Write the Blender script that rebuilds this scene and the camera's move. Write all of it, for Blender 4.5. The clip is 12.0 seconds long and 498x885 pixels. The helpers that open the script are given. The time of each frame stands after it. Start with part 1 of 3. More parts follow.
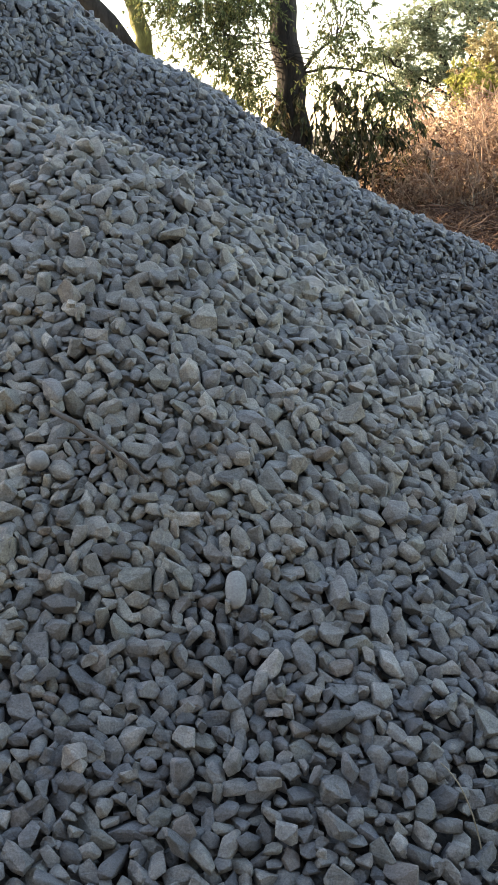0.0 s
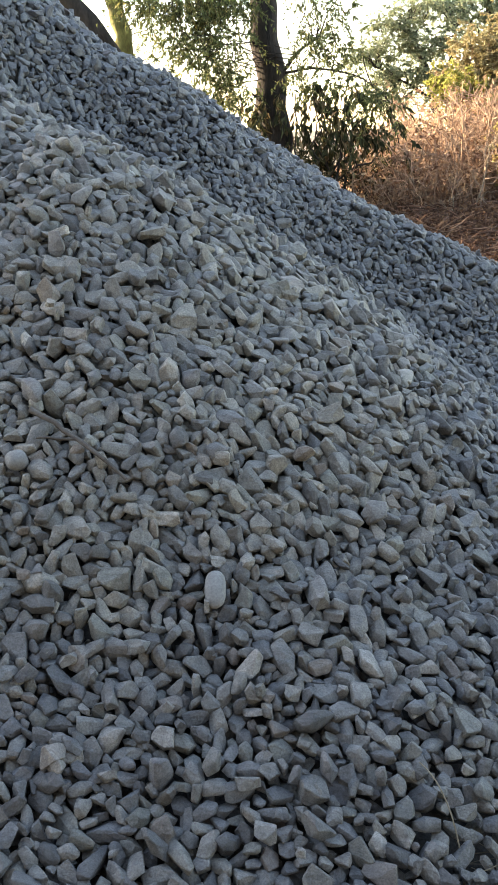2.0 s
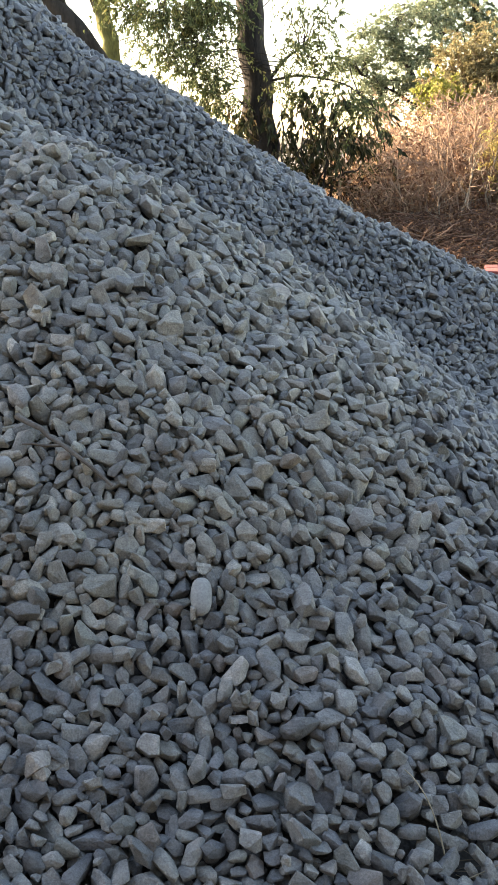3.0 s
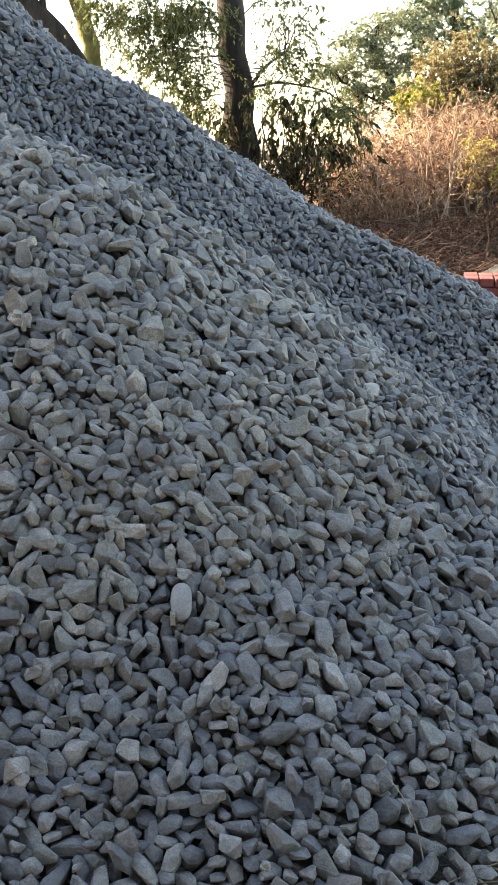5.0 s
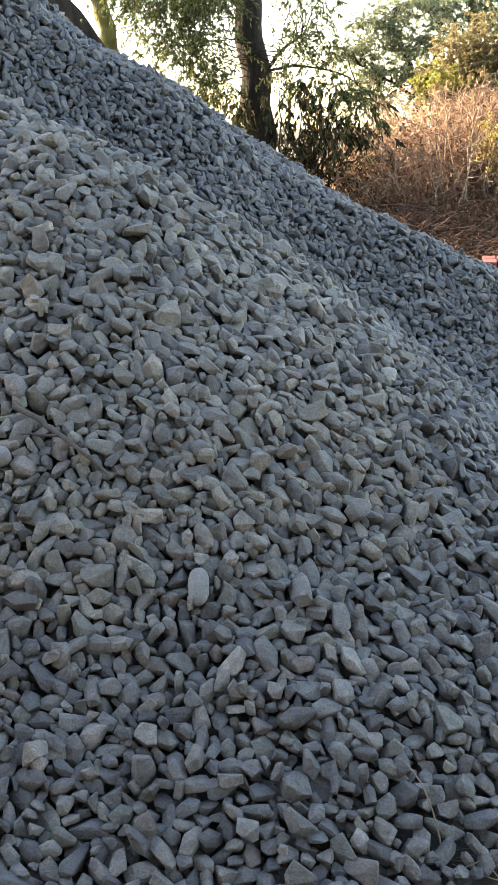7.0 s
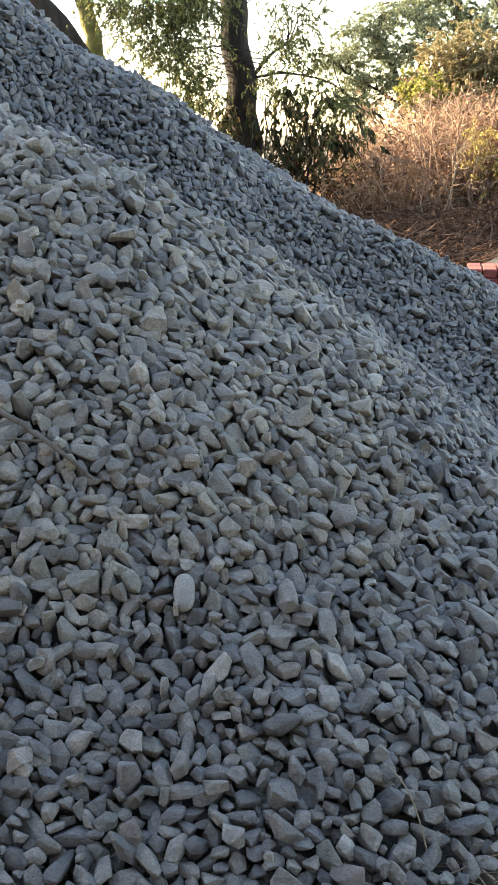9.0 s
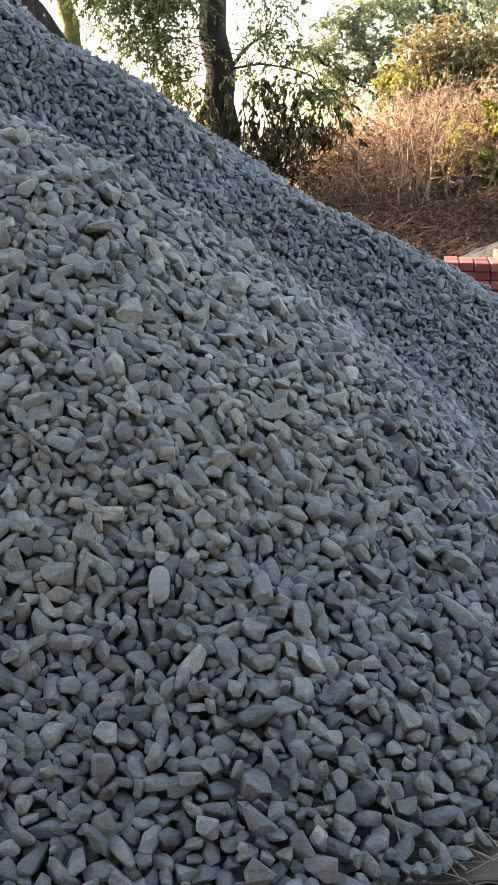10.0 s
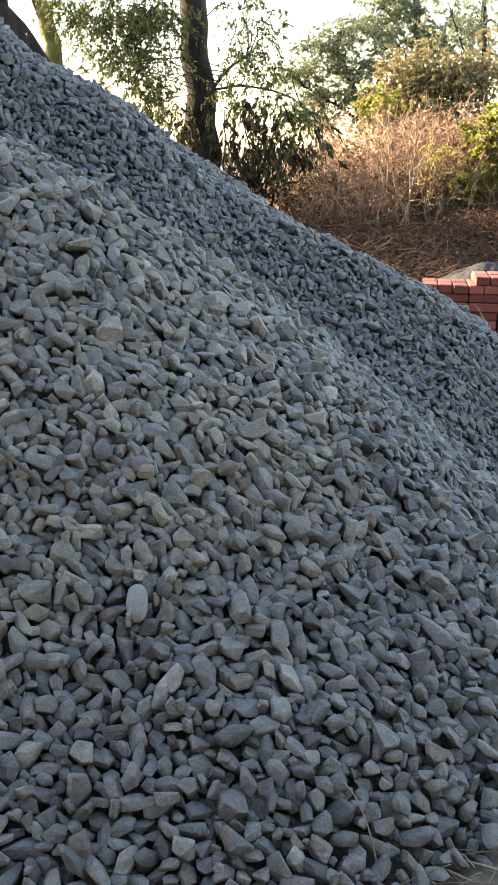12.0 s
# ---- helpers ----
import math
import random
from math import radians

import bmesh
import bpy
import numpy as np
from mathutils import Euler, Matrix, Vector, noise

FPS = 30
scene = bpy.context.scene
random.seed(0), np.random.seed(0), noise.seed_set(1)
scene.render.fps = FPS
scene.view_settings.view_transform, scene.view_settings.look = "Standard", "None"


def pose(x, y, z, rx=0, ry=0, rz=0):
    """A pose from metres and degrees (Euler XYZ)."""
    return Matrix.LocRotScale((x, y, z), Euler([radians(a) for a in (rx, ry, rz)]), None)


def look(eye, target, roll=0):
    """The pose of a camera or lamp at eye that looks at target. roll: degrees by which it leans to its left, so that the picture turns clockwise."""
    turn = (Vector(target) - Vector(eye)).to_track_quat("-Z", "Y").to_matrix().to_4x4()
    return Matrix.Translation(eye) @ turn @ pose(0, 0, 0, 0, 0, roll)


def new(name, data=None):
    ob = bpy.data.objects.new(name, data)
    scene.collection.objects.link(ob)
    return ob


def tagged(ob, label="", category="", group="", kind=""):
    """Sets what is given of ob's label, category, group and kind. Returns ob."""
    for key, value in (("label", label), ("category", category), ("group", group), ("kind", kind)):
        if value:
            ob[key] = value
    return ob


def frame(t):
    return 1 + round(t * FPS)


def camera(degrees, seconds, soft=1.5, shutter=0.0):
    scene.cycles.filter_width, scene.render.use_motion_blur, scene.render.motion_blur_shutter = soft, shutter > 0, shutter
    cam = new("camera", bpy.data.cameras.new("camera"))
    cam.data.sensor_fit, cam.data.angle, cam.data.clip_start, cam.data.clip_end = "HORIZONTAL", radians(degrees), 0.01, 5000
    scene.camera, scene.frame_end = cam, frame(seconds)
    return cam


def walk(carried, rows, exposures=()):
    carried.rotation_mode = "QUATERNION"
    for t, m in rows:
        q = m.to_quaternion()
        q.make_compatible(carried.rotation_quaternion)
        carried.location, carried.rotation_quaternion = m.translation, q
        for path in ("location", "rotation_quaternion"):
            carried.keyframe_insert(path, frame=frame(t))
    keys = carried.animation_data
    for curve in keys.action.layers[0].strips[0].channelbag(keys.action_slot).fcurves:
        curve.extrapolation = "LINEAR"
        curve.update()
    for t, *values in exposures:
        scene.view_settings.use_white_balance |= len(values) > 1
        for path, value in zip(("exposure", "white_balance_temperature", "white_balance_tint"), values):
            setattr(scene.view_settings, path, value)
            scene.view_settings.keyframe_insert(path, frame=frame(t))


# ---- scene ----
cam = camera(24.87, 12.0, soft=1.1)
PATH = [
    (0.0, 0.005, 0.001, 1.500, 74.575, 1.420, 2.466),
    (0.5, 0.005, -0.000, 1.501, 74.707, 1.226, 1.970),
    (1.0, 0.009, 0.001, 1.501, 74.463, 1.309, 1.602),
    (1.5, 0.006, 0.003, 1.499, 74.522, 1.260, 1.590),
    (2.0, 0.006, 0.002, 1.499, 74.559, 1.078, 1.507),
    (2.5, 0.004, 0.001, 1.501, 74.793, 0.779, 1.099),
    (3.0, 0.004, 0.000, 1.502, 74.859, 0.713, 0.845),
    (3.2, 0.006, 0.002, 1.500, 74.704, 0.754, 0.779),
    (4.8, 0.001, -0.001, 1.501, 74.917, 0.429, 0.401),
    (5.0, 0.002, -0.004, 1.502, 75.155, 0.277, -0.110),
    (5.5, 0.001, -0.000, 1.501, 74.740, 0.346, 0.108),
    (6.0, 0.000, 0.000, 1.500, 74.650, -0.000, 0.000),
    (6.5, 0.000, -0.001, 1.500, 74.680, 0.245, 0.613),
    (7.0, 0.003, 0.000, 1.500, 74.406, 0.587, 0.724),
    (7.5, 0.002, 0.004, 1.498, 74.249, 0.463, 0.248),
    (7.7, 0.000, 0.002, 1.498, 74.179, 0.243, -0.065),
    (9.3, 0.002, 0.001, 1.498, 74.780, 0.326, 0.028),
    (9.5, 0.004, -0.001, 1.499, 74.668, -0.089, -0.602),
    (10.0, 0.005, -0.000, 1.500, 74.307, -0.183, -1.037),
    (10.5, 0.000, -0.005, 1.500, 75.316, -0.917, -0.924),
    (11.0, 0.003, -0.004, 1.500, 74.865, -0.336, -0.960),
    (11.5, 0.014, 0.002, 1.499, 74.539, 0.462, -1.284),
    (12.0, 0.003, -0.003, 1.499, 75.306, -0.859, -1.993),
]
walk(cam, [(t, pose(x, y, z, rx, ry, rz)) for t, x, y, z, rx, ry, rz in PATH],
     [(0.0, 2.66, 7950, 13), (0.5, 2.81, 7950, 13), (1.5, 2.83, 7950, 13), (5.0, 2.80, 7950, 13), (9.5, 2.78, 7950, 13), (10.6, 2.80, 7950, 13), (11.0, 2.68, 7950, 13), (11.5, 2.68, 7950, 13), (12.0, 2.71, 7950, 13)])

# ---------- daylight: low sun behind the heap, off to one side ----------
SUN_ELEVATION, SUN_TURN = radians(21), radians(-62)
world = bpy.data.worlds.new("world")
scene.world = world
world.use_nodes = True
wn = world.node_tree.nodes
sky = wn.new("ShaderNodeTexSky")
sky.sky_type, sky.sun_disc = "NISHITA", False
sky.sun_elevation, sky.sun_rotation = SUN_ELEVATION, SUN_TURN
sky.dust_density, sky.air_density = 0.7, 1.0
wn["Background"].inputs["Strength"].default_value = 0.15
world.node_tree.links.new(sky.outputs[0], wn["Background"].inputs["Color"])
sun = new("sun", bpy.data.lights.new("sun", "SUN"))
sun.data.energy, sun.data.angle, sun.data.color = 5.0, radians(0.6), (1.0, 0.87, 0.69)
sun_way = Vector((math.sin(SUN_TURN) * math.cos(SUN_ELEVATION), math.cos(SUN_TURN) * math.cos(SUN_ELEVATION), math.sin(SUN_ELEVATION)))
sun.matrix_world = look(sun_way * 50, (0, 0, 0))


# ---------- materials ----------
def material(name):
    m = bpy.data.materials.new(name)
    m.use_nodes = True
    nt = m.node_tree
    return m, nt, nt.nodes["Principled BSDF"]


def node(nt, kind, **values):
    n = nt.nodes.new(kind)
    for key, v in values.items():
        n.inputs[key.replace("_", " ")].default_value = v
    return n


def ramp(nt, source, stops, interpolation="LINEAR"):
    r = nt.nodes.new("ShaderNodeValToRGB")
    r.color_ramp.interpolation = interpolation
    e = r.color_ramp.elements
    while len(e) < len(stops):
        e.new(0.5)
    for el, (p, c) in zip(e, stops):
        el.position, el.color = p, (*c, 1)
    nt.links.new(source, r.inputs[0])
    return r.outputs[0]


def noise_tex(nt, scale, detail=4.0, rough=0.6, coords=None):
    n = node(nt, "ShaderNodeTexNoise", Scale=scale, Detail=detail, Roughness=rough)
    if coords:
        nt.links.new(coords, n.inputs["Vector"])
    return n


def blend(nt, how, fac, a, b):
    m = nt.nodes.new("ShaderNodeMix")
    m.data_type, m.blend_type = "RGBA", how
    for socket, v in ((m.inputs[0], fac), (m.inputs[6], a), (m.inputs[7], b)):
        if isinstance(v, bpy.types.NodeSocket):
            nt.links.new(v, socket)
        elif isinstance(v, (int, float)):
            socket.default_value = v
        else:
            socket.default_value = (*v, 1)
    return m.outputs[2]


def bump(nt, bsdf, height, strength, distance):
    b = node(nt, "ShaderNodeBump", Strength=strength, Distance=distance)
    nt.links.new(height, b.inputs["Height"])
    nt.links.new(b.outputs[0], bsdf.inputs["Normal"])


STONE_TONES = [(0.0, (0.065, 0.069, 0.073)), (0.1, (0.100, 0.107, 0.113)), (0.25, (0.127, 0.135, 0.138)), (0.36, (0.163, 0.163, 0.150)),
               (0.47, (0.119, 0.127, 0.138)), (0.58, (0.145, 0.155, 0.145)), (0.68, (0.196, 0.196, 0.184)), (0.78, (0.128, 0.137, 0.143)),
               (0.86, (0.178, 0.183, 0.178)), (0.92, (0.215, 0.218, 0.207)), (0.95, (0.131, 0.120, 0.111)), (0.975, (0.170, 0.160, 0.147)), (1.0, (0.271, 0.276, 0.265))]


def stone_material(name, single):
    """Crushed grey rock; the tone differs from stone to stone. single: one object a stone, else joined stones."""
    m, nt, b = material(name)
    if single:
        rnd = nt.nodes.new("ShaderNodeObjectInfo").outputs["Random"]
    else:
        rnd = nt.nodes.new("ShaderNodeNewGeometry").outputs["Random Per Island"]
    pos = nt.nodes.new("ShaderNodeNewGeometry").outputs["Position"]
    tone = ramp(nt, rnd, STONE_TONES)
    grain = noise_tex(nt, 240, 5, 0.65, pos)
    blot = noise_tex(nt, 38, 4, 0.6, pos)
    c = blend(nt, "MULTIPLY", 0.9, tone, ramp(nt, grain.outputs[0], [(0.28, (0.52, 0.52, 0.52)), (0.68, (1.32, 1.32, 1.32))]))
    c = blend(nt, "MULTIPLY", 0.8, c, ramp(nt, blot.outputs[0], [(0.3, (0.6, 0.62, 0.64)), (0.7, (1.3, 1.28, 1.25))]))
    # warm tint, with stronger light painted in, on the front load's upper left; the stones that rolled to its foot and
    # the old cone get none
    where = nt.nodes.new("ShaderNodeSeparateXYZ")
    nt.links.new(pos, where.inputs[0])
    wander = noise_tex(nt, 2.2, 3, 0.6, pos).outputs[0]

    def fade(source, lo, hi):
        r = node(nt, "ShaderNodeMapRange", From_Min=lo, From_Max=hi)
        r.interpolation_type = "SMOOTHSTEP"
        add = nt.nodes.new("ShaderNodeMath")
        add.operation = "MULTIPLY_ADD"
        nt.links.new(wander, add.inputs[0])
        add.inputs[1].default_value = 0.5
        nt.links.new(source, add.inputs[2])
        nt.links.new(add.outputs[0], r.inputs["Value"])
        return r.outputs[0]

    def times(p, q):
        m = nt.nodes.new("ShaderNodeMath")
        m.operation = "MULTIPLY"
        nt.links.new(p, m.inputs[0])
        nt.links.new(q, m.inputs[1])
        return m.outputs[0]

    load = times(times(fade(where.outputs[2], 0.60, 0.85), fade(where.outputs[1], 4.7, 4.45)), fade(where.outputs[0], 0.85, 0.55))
    lightened = blend(nt, "MULTIPLY", 1.0, c, (1.32, 1.26, 1.14))
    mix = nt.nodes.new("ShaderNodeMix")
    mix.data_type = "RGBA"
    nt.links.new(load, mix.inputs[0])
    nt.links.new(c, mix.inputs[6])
    nt.links.new(lightened, mix.inputs[7])
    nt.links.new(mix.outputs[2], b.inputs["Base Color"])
    b.inputs["Roughness"].default_value = 0.6
    b.inputs["Specular IOR Level"].default_value = 0.5
    rel = noise_tex(nt, 48, 7, 0.66, pos)
    bump(nt, b, rel.outputs[0], 0.9, 0.014)
    return m


def simple(name, stops, scale, rough=0.85, bump_scale=60, bump_depth=0.004, stretch=None, island=0.0):
    """A matt surface: tones by noise at two scales, with fine relief."""
    m, nt, b = material(name)
    pos = nt.nodes.new("ShaderNodeNewGeometry").outputs["Position"]
    if stretch:
        mp = nt.nodes.new("ShaderNodeMapping")
        mp.inputs["Scale"].default_value = stretch
        nt.links.new(pos, mp.inputs["Vector"])
        pos = mp.outputs[0]
    c = ramp(nt, noise_tex(nt, scale, 6, 0.65, pos).outputs[0], stops)
    c = blend(nt, "MULTIPLY", 0.6, c, ramp(nt, noise_tex(nt, scale * 7, 4, 0.6, pos).outputs[0], [(0.3, (0.6, 0.6, 0.6)), (0.7, (1.25, 1.25, 1.25))]))
    if island:
        r = nt.nodes.new("ShaderNodeNewGeometry").outputs["Random Per Island"]
        c = blend(nt, "MULTIPLY", island, c, ramp(nt, r, [(0, (0.3, 0.26, 0.24)), (0.5, (0.9, 0.9, 0.9)), (0.85, (1.3, 1.25, 1.2)), (1, (2.0, 1.95, 1.9))]))
    nt.links.new(c, b.inputs["Base Color"])
    b.inputs["Roughness"].default_value = rough
    b.inputs["Specular IOR Level"].default_value = 0.25
    bump(nt, b, noise_tex(nt, bump_scale, 5, 0.65, pos).outputs[0], 0.7, bump_depth)
    return m


def leaf_material(name, stops, through_light=0.45):
    """Leaves: the tone differs from leaf to leaf, and light from behind comes through."""
    m, nt, b = material(name)
    r = nt.nodes.new("ShaderNodeNewGeometry").outputs["Random Per Island"]
    c = ramp(nt, r, stops)
    nt.links.new(c, b.inputs["Base Color"])
    b.inputs["Roughness"].default_value = 0.8
    b.inputs["Specular IOR Level"].default_value = 0.2
    tr = nt.nodes.new("ShaderNodeBsdfTranslucent")
    nt.links.new(c, tr.inputs["Color"])
    mix = nt.nodes.new("ShaderNodeMixShader")
    mix.inputs[0].default_value = through_light
    nt.links.new(b.outputs[0], mix.inputs[1])
    nt.links.new(tr.outputs[0], mix.inputs[2])
    nt.links.new(mix.outputs[0], nt.nodes["Material Output"].inputs[0])
    return m


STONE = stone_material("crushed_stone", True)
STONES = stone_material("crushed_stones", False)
PALE = simple("pale_pebble", [(0.3, (0.16, 0.165, 0.16)), (0.7, (0.23, 0.235, 0.225))], 25, 0.8, 90, 0.002)
# Darker than the loose stones, so gap shade is painted into the core.
MOUND = simple("gap_shade_gravel", [(0.3, (0.035, 0.035, 0.035)), (0.7, (0.08, 0.08, 0.078))], 30, 0.95, 45, 0.02)
SOIL = simple("dry_soil", [(0.3, (0.068, 0.056, 0.042)), (0.5, (0.120, 0.100, 0.072)), (0.72, (0.192, 0.160, 0.116))], 1.6, 0.95, 35, 0.015)
# Near black, so the unseen sky-blocking slab bounces little light.
BLOCKER = simple("blocker_dark", [(0.3, (0.040, 0.042, 0.045)), (0.7, (0.075, 0.077, 0.080))], 1.2, 0.95, 30, 0.01)
ASH = simple("grey_sand", [(0.3, (0.030, 0.030, 0.029)), (0.7, (0.070, 0.069, 0.064))], 9, 0.95, 40, 0.03)
BARK = simple("dark_bark", [(0.35, (0.014, 0.012, 0.010)), (0.65, (0.05, 0.041, 0.033))], 9, 0.95, 14, 0.03, (1, 1, 0.22))
MOSSY = simple("mossy_bark", [(0.35, (0.05, 0.042, 0.024)), (0.55, (0.115, 0.11, 0.035)), (0.7, (0.18, 0.17, 0.06))], 8, 0.95, 16, 0.025, (1, 1, 0.4))
TWIG = simple("weathered_twig", [(0.3, (0.06, 0.055, 0.05)), (0.7, (0.13, 0.122, 0.11))], 20, 0.9, 60, 0.003)
DRY = simple("dry_stem", [(0.3, (0.198, 0.124, 0.085)), (0.55, (0.339, 0.233, 0.163)), (0.75, (0.518, 0.381, 0.272))], 1.3, 0.85, 60, 0.003, None, 0.7)
BRUSH = simple("cut_brush", [(0.3, (0.083, 0.043, 0.029)), (0.55, (0.166, 0.095, 0.064)), (0.75, (0.266, 0.178, 0.115))], 1.1, 0.9, 60, 0.003, None, 0.8)
STRAW = simple("straw", [(0.3, (0.140, 0.122, 0.087)), (0.7, (0.280, 0.252, 0.186))], 9, 0.7, 60, 0.002, None, 0.6)
LEAF_OLIVE = leaf_material("olive_leaf", [(0, (0.06, 0.075, 0.03)), (0.5, (0.115, 0.135, 0.05)), (0.85, (0.19, 0.195, 0.075)), (1, (0.30, 0.26, 0.11))], 0.32)
LEAF_DARK = leaf_material("dark_leaf", [(0, (0.025, 0.03, 0.015)), (0.5, (0.055, 0.06, 0.026)), (0.8, (0.10, 0.085, 0.04)), (1, (0.20, 0.14, 0.075))], 0.3)
LEAF_ACACIA = leaf_material("acacia_leaf", [(0, (0.12, 0.15, 0.09)), (0.6, (0.20, 0.23, 0.14)), (1, (0.29, 0.30, 0.19))], 0.55)
LEAF_GOLD = leaf_material("golden_leaf", [(0, (0.141, 0.107, 0.052)), (0.4, (0.232, 0.195, 0.094)), (0.8, (0.314, 0.274, 0.140)), (1, (0.430, 0.373, 0.220))], 0.5)
LEAF_LIME = leaf_material("yellow_green_leaf", [(0, (0.144, 0.158, 0.038)), (0.6, (0.269, 0.274, 0.067)), (1, (0.384, 0.346, 0.115))], 0.5)
LEAF_DEAD = leaf_material("dead_leaf", [(0, (0.064, 0.031, 0.020)), (0.5, (0.144, 0.076, 0.044)), (0.85, (0.241, 0.133, 0.074)), (1, (0.358, 0.220, 0.122))], 0.3)
PALE_STEM = simple("pale_stem", [(0.3, (0.180, 0.135, 0.090)), (0.7, (0.315, 0.255, 0.188))], 6, 0.85, 60, 0.003)
LEAF_STRAW = leaf_material("straw_green_leaf", [(0, (0.280, 0.230, 0.084)), (0.6, (0.476, 0.378, 0.140)), (1, (0.644, 0.513, 0.252))], 0.45)
LEAF_DRY = leaf_material("dry_leaf", [(0, (0.107, 0.055, 0.034)), (0.5, (0.243, 0.141, 0.089)), (0.85, (0.386, 0.250, 0.157)), (1, (0.518, 0.407, 0.263))], 0.4)


def brick_material():
    m, nt, b = material("fired_brick")
    rnd = nt.nodes.new("ShaderNodeObjectInfo").outputs["Random"]
    pos = nt.nodes.new("ShaderNodeNewGeometry").outputs["Position"]
    c = ramp(nt, rnd, [(0, (0.12, 0.03, 0.026)), (0.4, (0.175, 0.042, 0.035)), (0.75, (0.22, 0.058, 0.046)), (1, (0.30, 0.10, 0.075))])
    c = blend(nt, "MULTIPLY", 0.8, c, ramp(nt, noise_tex(nt, 22, 5, 0.7, pos).outputs[0], [(0.3, (0.6, 0.6, 0.62)), (0.7, (1.25, 1.2, 1.15))]))
    nt.links.new(c, b.inputs["Base Color"])
    b.inputs["Roughness"].default_value = 0.92
    bump(nt, b, noise_tex(nt, 130, 5, 0.65, pos).outputs[0], 0.6, 0.004)
    return m


BRICK = brick_material()


# ---------- mesh building ----------
def mesh_of(name, v, f, mat, smooth=True):
    """A mesh from an array of corners and an array of faces that all have as many sides."""
    v, f = np.asarray(v, np.float32), np.asarray(f, np.int32)
    me = bpy.data.meshes.new(name)
    k = f.shape[1]
    me.vertices.add(len(v))
    me.vertices.foreach_set("co", v.ravel())
    me.loops.add(f.size)
    me.loops.foreach_set("vertex_index", f.ravel())
    me.polygons.add(len(f))
    me.polygons.foreach_set("loop_start", np.arange(0, f.size, k, dtype=np.int32))
    me.polygons.foreach_set("use_smooth", np.broadcast_to(smooth, len(f)).astype(bool))
    me.update(calc_edges=True)
    me.materials.append(mat)
    return me


class Geo:
    """Gathers pieces of one mesh."""

    def __init__(self):
        self.v, self.f, self.n, self.soft = [], [], 0, []

    def add(self, v, f, soft=True):
        self.v.append(np.asarray(v, float))
        self.f.append(np.asarray(f, int) + self.n)
        self.n += len(v)
        self.soft.append(np.full(len(f), soft))

    def mesh(self, name, mat, smooth=None):
        if smooth is None:
            smooth = np.concatenate(self.soft)
        return mesh_of(name, np.concatenate(self.v), np.concatenate(self.f), mat, smooth)


def part(name, mesh, parent, label="", kind=""):
    ob = new(name, mesh)
    ob.parent = parent
    return tagged(ob, label, "", "", kind)


def tube(g, pts, radii, sides=6, knots=0.0):
    """A tapered limb along pts, as quads, added to g."""
    pts = np.asarray(pts, float)
    radii = np.broadcast_to(radii, len(pts))
    d = np.gradient(pts, axis=0)
    d /= np.linalg.norm(d, axis=1)[:, None] + 1e-9
    ref = np.array([0.31, 0.87, 0.38])
    a = np.cross(d, ref)
    a /= np.linalg.norm(a, axis=1)[:, None] + 1e-9
    b = np.cross(d, a)
    ang = np.arange(sides) * 2 * math.pi / sides
    ring = a[:, None] * np.cos(ang)[:, None] + b[:, None] * np.sin(ang)[:, None]
    r = radii[:, None] * (1 + knots * rng.normal(size=(len(pts), sides)))
    v = (pts[:, None] + ring * r[..., None]).reshape(-1, 3)
    i = np.arange(len(pts) - 1)[:, None] * sides
    j = np.arange(sides)[None]
    k = (j + 1) % sides
    f = np.stack([i + j, i + k, i + sides + k, i + sides + j], -1).reshape(-1, 4)
    g.add(v, f)


def unit(v):
    return v / (np.linalg.norm(v, axis=-1, keepdims=True) + 1e-9)


def leaves(g, at, way, length, width, flop=0.5):
    """Many small folded leaves, four corners each, at the places at, pointing along way."""
    n = len(at)
    way = unit(way)
    side = unit(np.cross(way, rng.normal(size=(n, 3))))
    up = np.cross(side, way)
    L = (length * rng.uniform(0.6, 1.3, n))[:, None]
    W = (width * rng.uniform(0.6, 1.3, n))[:, None]
    mid = at + way * L * 0.45
    fold = up * W * flop
    v = np.stack([at, mid + side * W * 0.5 + fold, at + way * L, mid - side * W * 0.5 + fold], 1).reshape(-1, 3)
    g.add(v, np.arange(4 * n).reshape(-1, 4))


def sprays(wood, green, starts, ways, reach, droop, leaf, width, pairs, twig=0.003, spread=0.5):
    """Twigs that bend down under their leaves, set in pairs."""
    for s, w in zip(starts, ways):
        n = 5
        ln = reach * rng.uniform(0.6, 1.3)
        t = np.linspace(0, 1, n)[:, None]
        p = s + w * ln * t + np.array([0, 0, -1]) * droop * ln * t * t + rng.normal(size=(n, 3)) * 0.02 * ln * t
        tube(wood, p, np.linspace(twig, twig * 0.4, n), 3)
        m = pairs * 2
        u = rng.uniform(0.15, 1.0, m)
        at = np.stack([np.interp(u, t[:, 0], p[:, k]) for k in range(3)], 1)
        along = unit(p[-1] - p[0])
        way = along * 0.7 + rng.normal(size=(m, 3)) * spread + np.array([0, 0, -droop * 0.6])
        leaves(green, at, way, leaf, width)


rng = np.random.default_rng(5)


